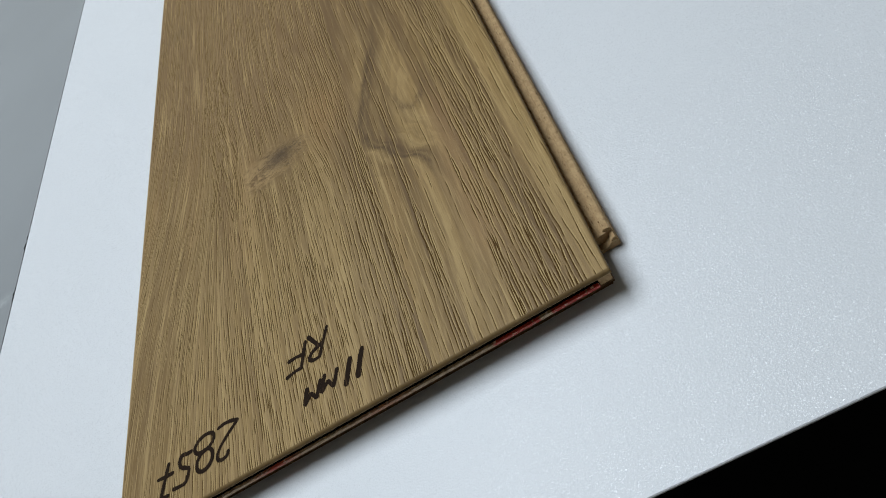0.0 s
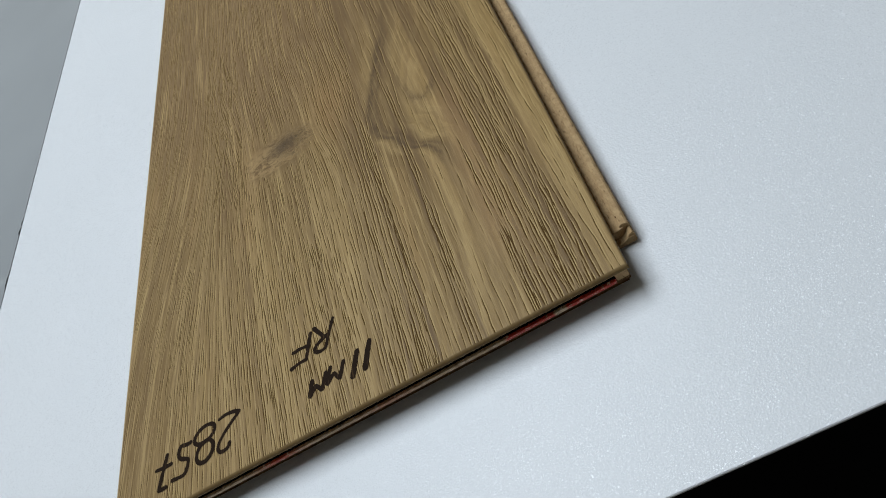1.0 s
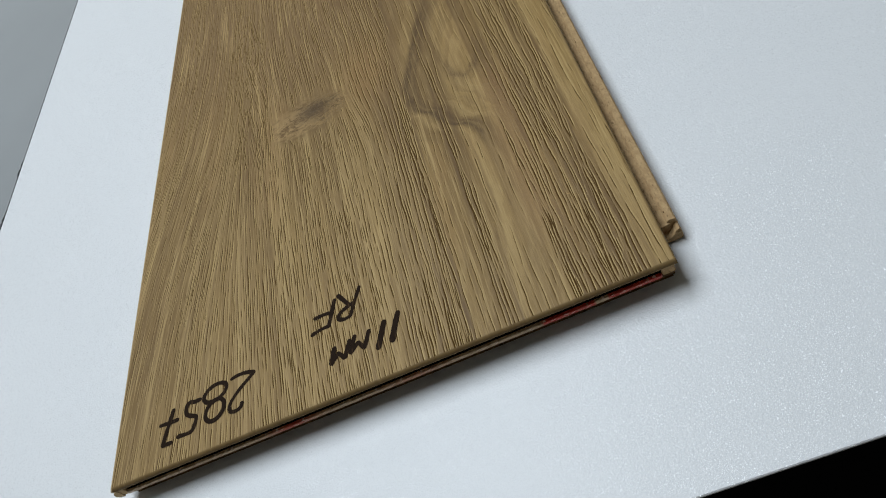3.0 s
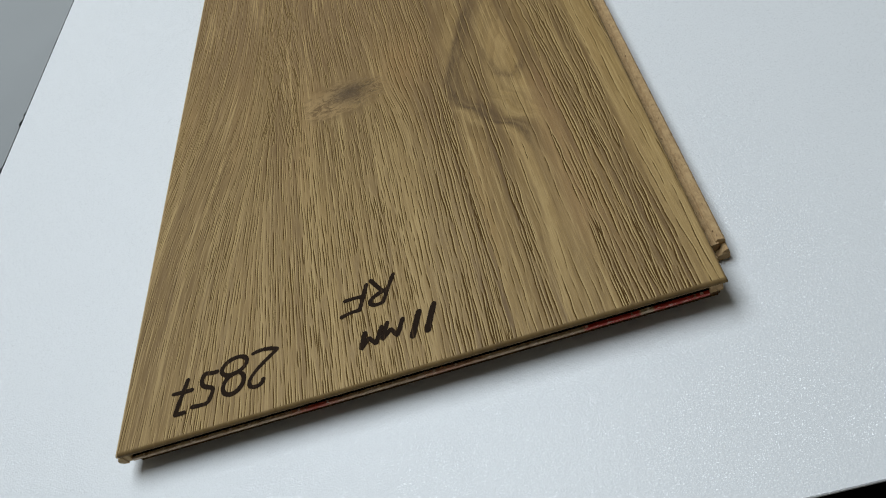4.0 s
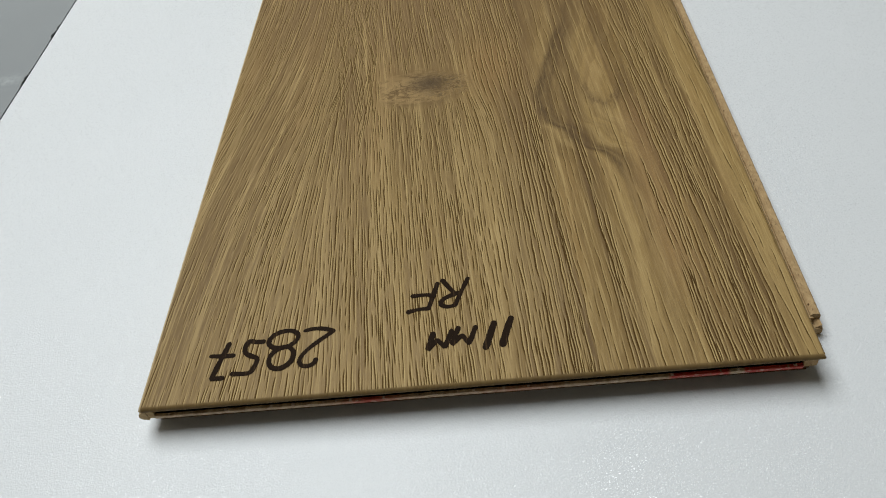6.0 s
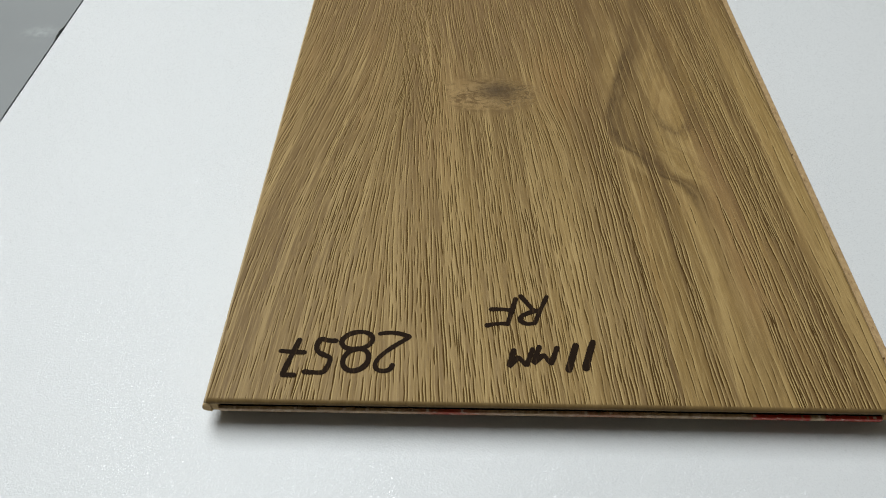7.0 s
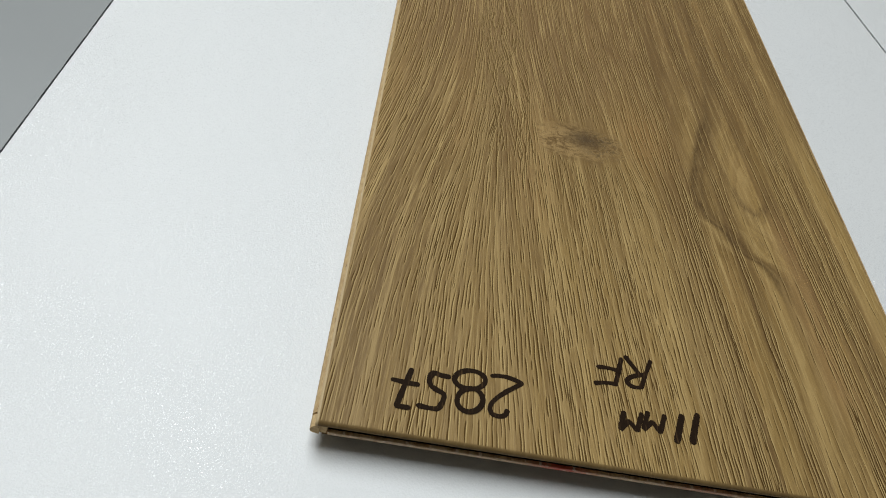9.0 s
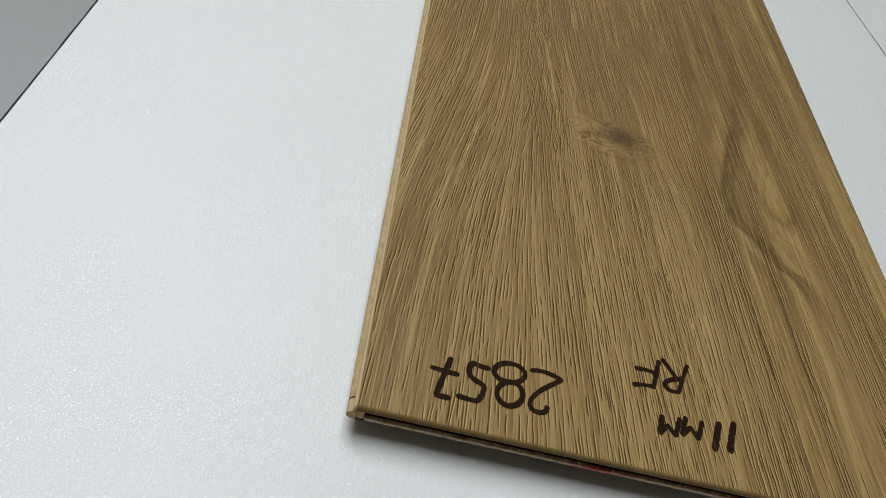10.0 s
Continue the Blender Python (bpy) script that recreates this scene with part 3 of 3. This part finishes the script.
def plank():
    root = tagged(new("laminate_plank"), "oak-look laminate floor plank with handwritten marks on white foam", "floor plank")
    pressed_top(root)
    # core, set back under the end and along the sides, in the shade-coloured fibre
    part("upper_lip", box(0.0004, WIDE - 0.0004, 0.0003, LONG - 0.0005, 0.0091, 0.00955), CORE, root, "thin fibre edge under the decor")
    part("core", box(0.0012, WIDE - 0.0008, 0.010, LONG - 0.006, 0.0004, 0.0086), CORE_SHADED, root, "brown pressed fibre core")
    part("core", box(0.0016, WIDE - 0.0012, 0.0034, 0.0099, 0.0003, 0.0051, 0.0003), CORE_SHADED, root, "lower edge of the core under the strip, coloured dark as in shade")
    part("backing", box(0.002, WIDE - 0.002, 0.0032, LONG - 0.0065, 0.0, 0.0003), CORE_SHADED, root)
    # locking strip in the end groove, whose black floor paints the shade inside
    part("groove_shade", box(0.0035, WIDE - 0.0050, 0.0012, 0.0098, 0.0053, 0.0068), BLACK, root, "floor of the end groove, coloured black for the shade inside")
    part("locking_strip", box(0.0035, WIDE - 0.0051, -0.0001, 0.0011, 0.0057, 0.0071, 0.0003, 2), RED, root, "thin fibre locking strip with worn red print")
    # long side with the tongue
    tongue = [(0.0013, 0.0090), (-0.0003, 0.0087), (-0.0010, 0.0079), (-0.0013, 0.0068), (-0.0011, 0.0060), (-0.0004, 0.0054), (0.0013, 0.0050)]
    part("tongue", extrude(tongue, 0.0046, LONG - 0.004), CORE, root, "pale fibre tongue")
    part("corner_block", extrude(tongue, 0.0002, 0.0040), CORE, root)
    part("corner_block", box(0.0013, 0.0034, 0.0004, 0.0095, 0.0054, 0.0090, 0.0003), CORE, root)
    # other end of the groove
    part("corner_block", box(WIDE - 0.0049, WIDE - 0.0010, 0.0008, 0.0095, 0.0052, 0.0090, 0.0004), LIP, root)
    # long side with the locking lip and its raised ridge
    lip = [(WIDE - 0.0009, 0.0006), (WIDE + 0.0050, 0.0006), (WIDE + 0.0056, 0.0012), (WIDE + 0.0056, 0.0034), (WIDE + 0.0034, 0.0034), (WIDE + 0.0016, 0.0022), (WIDE - 0.0009, 0.0022)]
    part("locking_lip", extrude(lip, 0.0142, LONG - 0.01), LIP, root, "light brown fibre locking lip")
    floor_of_lip = [(WIDE - 0.0008, 0.0023), (WIDE + 0.0033, 0.0023), (WIDE + 0.0033, 0.0058), (WIDE - 0.0008, 0.0054)]
    part("lip_channel", extrude(floor_of_lip, 0.0166, LONG - 0.01), LIP, root, "shallow fibre channel beside the decor")
    ridge = [(WIDE + 0.0022, 0.0034), (WIDE + 0.0055, 0.0034), (WIDE + 0.0054, 0.0060), (WIDE + 0.0049, 0.0066), (WIDE + 0.0032, 0.0069), (WIDE + 0.0026, 0.0062)]
    part("ridge", extrude(ridge, 0.0172, LONG - 0.01), LIP, root)
    chip = [(WIDE + 0.0032, 0.0034), (WIDE + 0.0055, 0.0034), (WIDE + 0.0052, 0.0048), (WIDE + 0.0044, 0.0045)]
    part("ridge", extrude(chip, 0.0145, 0.0171), LIP, root, "chipped end of the locking ridge")
    for y in (0.0205, 0.1135):
        part("pit", box(WIDE + 0.0028, WIDE + 0.0032, y, y + 0.0006, 0.0063, 0.00695, 0.0001, 1), CORE_SHADED, root, "tiny dark pit in the ridge")
    return root


PLANK = plank()


# ---- handwriting: pen strokes in millimetres from each sign's own corner ----
def smooth_line(points, rounds=3):
    pts = [Vector(p) for p in points]
    for _ in range(rounds):
        out = [pts[0]]
        for a, b in zip(pts, pts[1:]):
            out += [a.lerp(b, 0.25), a.lerp(b, 0.75)]
        pts = out + [pts[-1]]
    return pts


def stroke(bm, points, width, z, rng):
    """One pen stroke: a flat ribbon with round ends and an uneven edge."""
    pts = [p * 0.001 for p in smooth_line(points)]
    n = len(pts)
    sides = []
    half = width * 0.00062
    for i, p in enumerate(pts):
        d = (pts[min(i + 1, n - 1)] - pts[max(i - 1, 0)]).normalized()
        nrm = Vector((-d.y, d.x))
        h = half * (0.92 + 0.22 * noise.noise(Vector((p.x * 300, p.y * 300, 0.3)))) * (1 + 0.05 * rng.uniform(-1, 1))
        sides.append((p + nrm * h, p - nrm * h, d, nrm, h, p))
    ring = [s[0] for s in sides]
    s = sides[-1]
    ring += [s[5] + (s[3] * math.cos(a) + s[2] * math.sin(a)) * s[4] for a in (0.6, 1.1, 1.57, 2.04, 2.54)]
    ring += [t[1] for t in reversed(sides)]
    s = sides[0]
    ring += [s[5] + (-s[3] * math.cos(a) - s[2] * math.sin(a)) * s[4] for a in (0.6, 1.1, 1.57, 2.04, 2.54)]
    # quads along the ribbon, fans at the ends
    rise = [z + 0.00005 * i / n for i in range(n)]
    a_side = [bm.verts.new((t[0].x, t[0].y, h)) for t, h in zip(sides, rise)]
    b_side = [bm.verts.new((t[1].x, t[1].y, h)) for t, h in zip(sides, rise)]
    for i in range(n - 1):
        bm.faces.new((a_side[i], a_side[i + 1], b_side[i + 1], b_side[i]))
    cap = [bm.verts.new((q.x, q.y, rise[-1])) for q in ring[n:n + 5]]
    bm.faces.new([a_side[-1], *cap, b_side[-1]])
    cap = [bm.verts.new((q.x, q.y, z)) for q in ring[-5:]]
    bm.faces.new([b_side[0], *cap, a_side[0]])


def oval(cx, cy, rx, ry, lean):
    return [(cx + rx * math.cos(a) + lean * math.sin(a), cy + ry * math.sin(a)) for a in np.linspace(1.4, 1.5 + 2 * math.pi, 26)]


SIGNS = [
    ("digit", (47, 10.5), 1.3, [[(0.8, 13.4), (3, 13.9), (6, 13.8), (9.8, 12.6), (9.6, 12.2), (5, 8.8), (1.6, 5.6), (0, 2.9), (0.6, 0.6), (3, 0.1), (4.8, 0.9), (5.2, 2.2)]]),
    ("digit", (36, 10.5), 1.45, [oval(5.2, 10.8, 4.5, 3.2, 0.8), oval(5.4, 4.0, 3.7, 3.9, 0.6)]),
    ("digit", (27, 9.5), 1.45, [[(7.8, 11.6), (5.6, 11.6), (3.2, 12.4), (2.2, 9.8), (2.8, 7.6), (5, 6.4), (7.2, 5.6), (6.6, 3), (5.6, 0.4), (3, 0.3), (0, 0.6)]]),
    ("digit", (19, 8.6), 1.45, [[(0, 8.6), (3, 8.3), (7, 8.2)], [(4.9, 12.6), (4, 9), (2.8, 5), (1.8, 0.4), (1.8, 0.3), (5, 0.3)]]),
    ("letter", (89.5, 28), 1.3, [[(9.2, 11), (7, 6), (5, 0.8), (5, 0.7), (2.4, 0.2), (0.4, 1.4), (0.8, 3.2), (3.4, 4.7), (6.4, 5.6)], [(4.6, 5.8), (1.2, 11)]]),
    ("letter", (80, 27.5), 1.3, [[(9, 10.5), (7.6, 5.5), (6.2, 0.9), (6.2, 0.8), (3.4, 0.9), (0, 0.1)], [(7.8, 5.8), (5, 6.4), (1.2, 6.2)]]),
    ("letter", (93, 13.5), 1.5, [[(7.4, 6.2), (5.4, 0.6), (5.2, 0.7), (3.4, 3.6), (3.2, 3.6), (0.4, 0.8), (0.3, 0.9), (2.2, 6.4)]]),
    ("letter", (85.6, 12.5), 1.5, [[(7.6, 6.6), (5.6, 1), (5.4, 1.1), (3.4, 3.6), (3.2, 3.6), (0.6, 0.6), (0.5, 0.7), (2, 6)]]),
    ("digit", (108, 12.6), 1.7, [[(3.2, 9.4), (1.6, 5), (0.2, 0.2)]]),
    ("digit", (103, 12), 1.8, [[(3, 8.6), (1.6, 4.4), (0.2, 0.2)]]),
]


def handwriting():
    rng = random.Random(3)
    for name, (ox, oy), width, strokes in SIGNS:
        bm = bmesh.new()
        for i, line in enumerate(strokes):
            stroke(bm, [(ox + a, oy + b) for a, b in line], width, THICK + 0.00005 + 0.00006 * i, rng)
        ob = part(name, bm, INK, PLANK, "black felt pen sign")


handwriting()
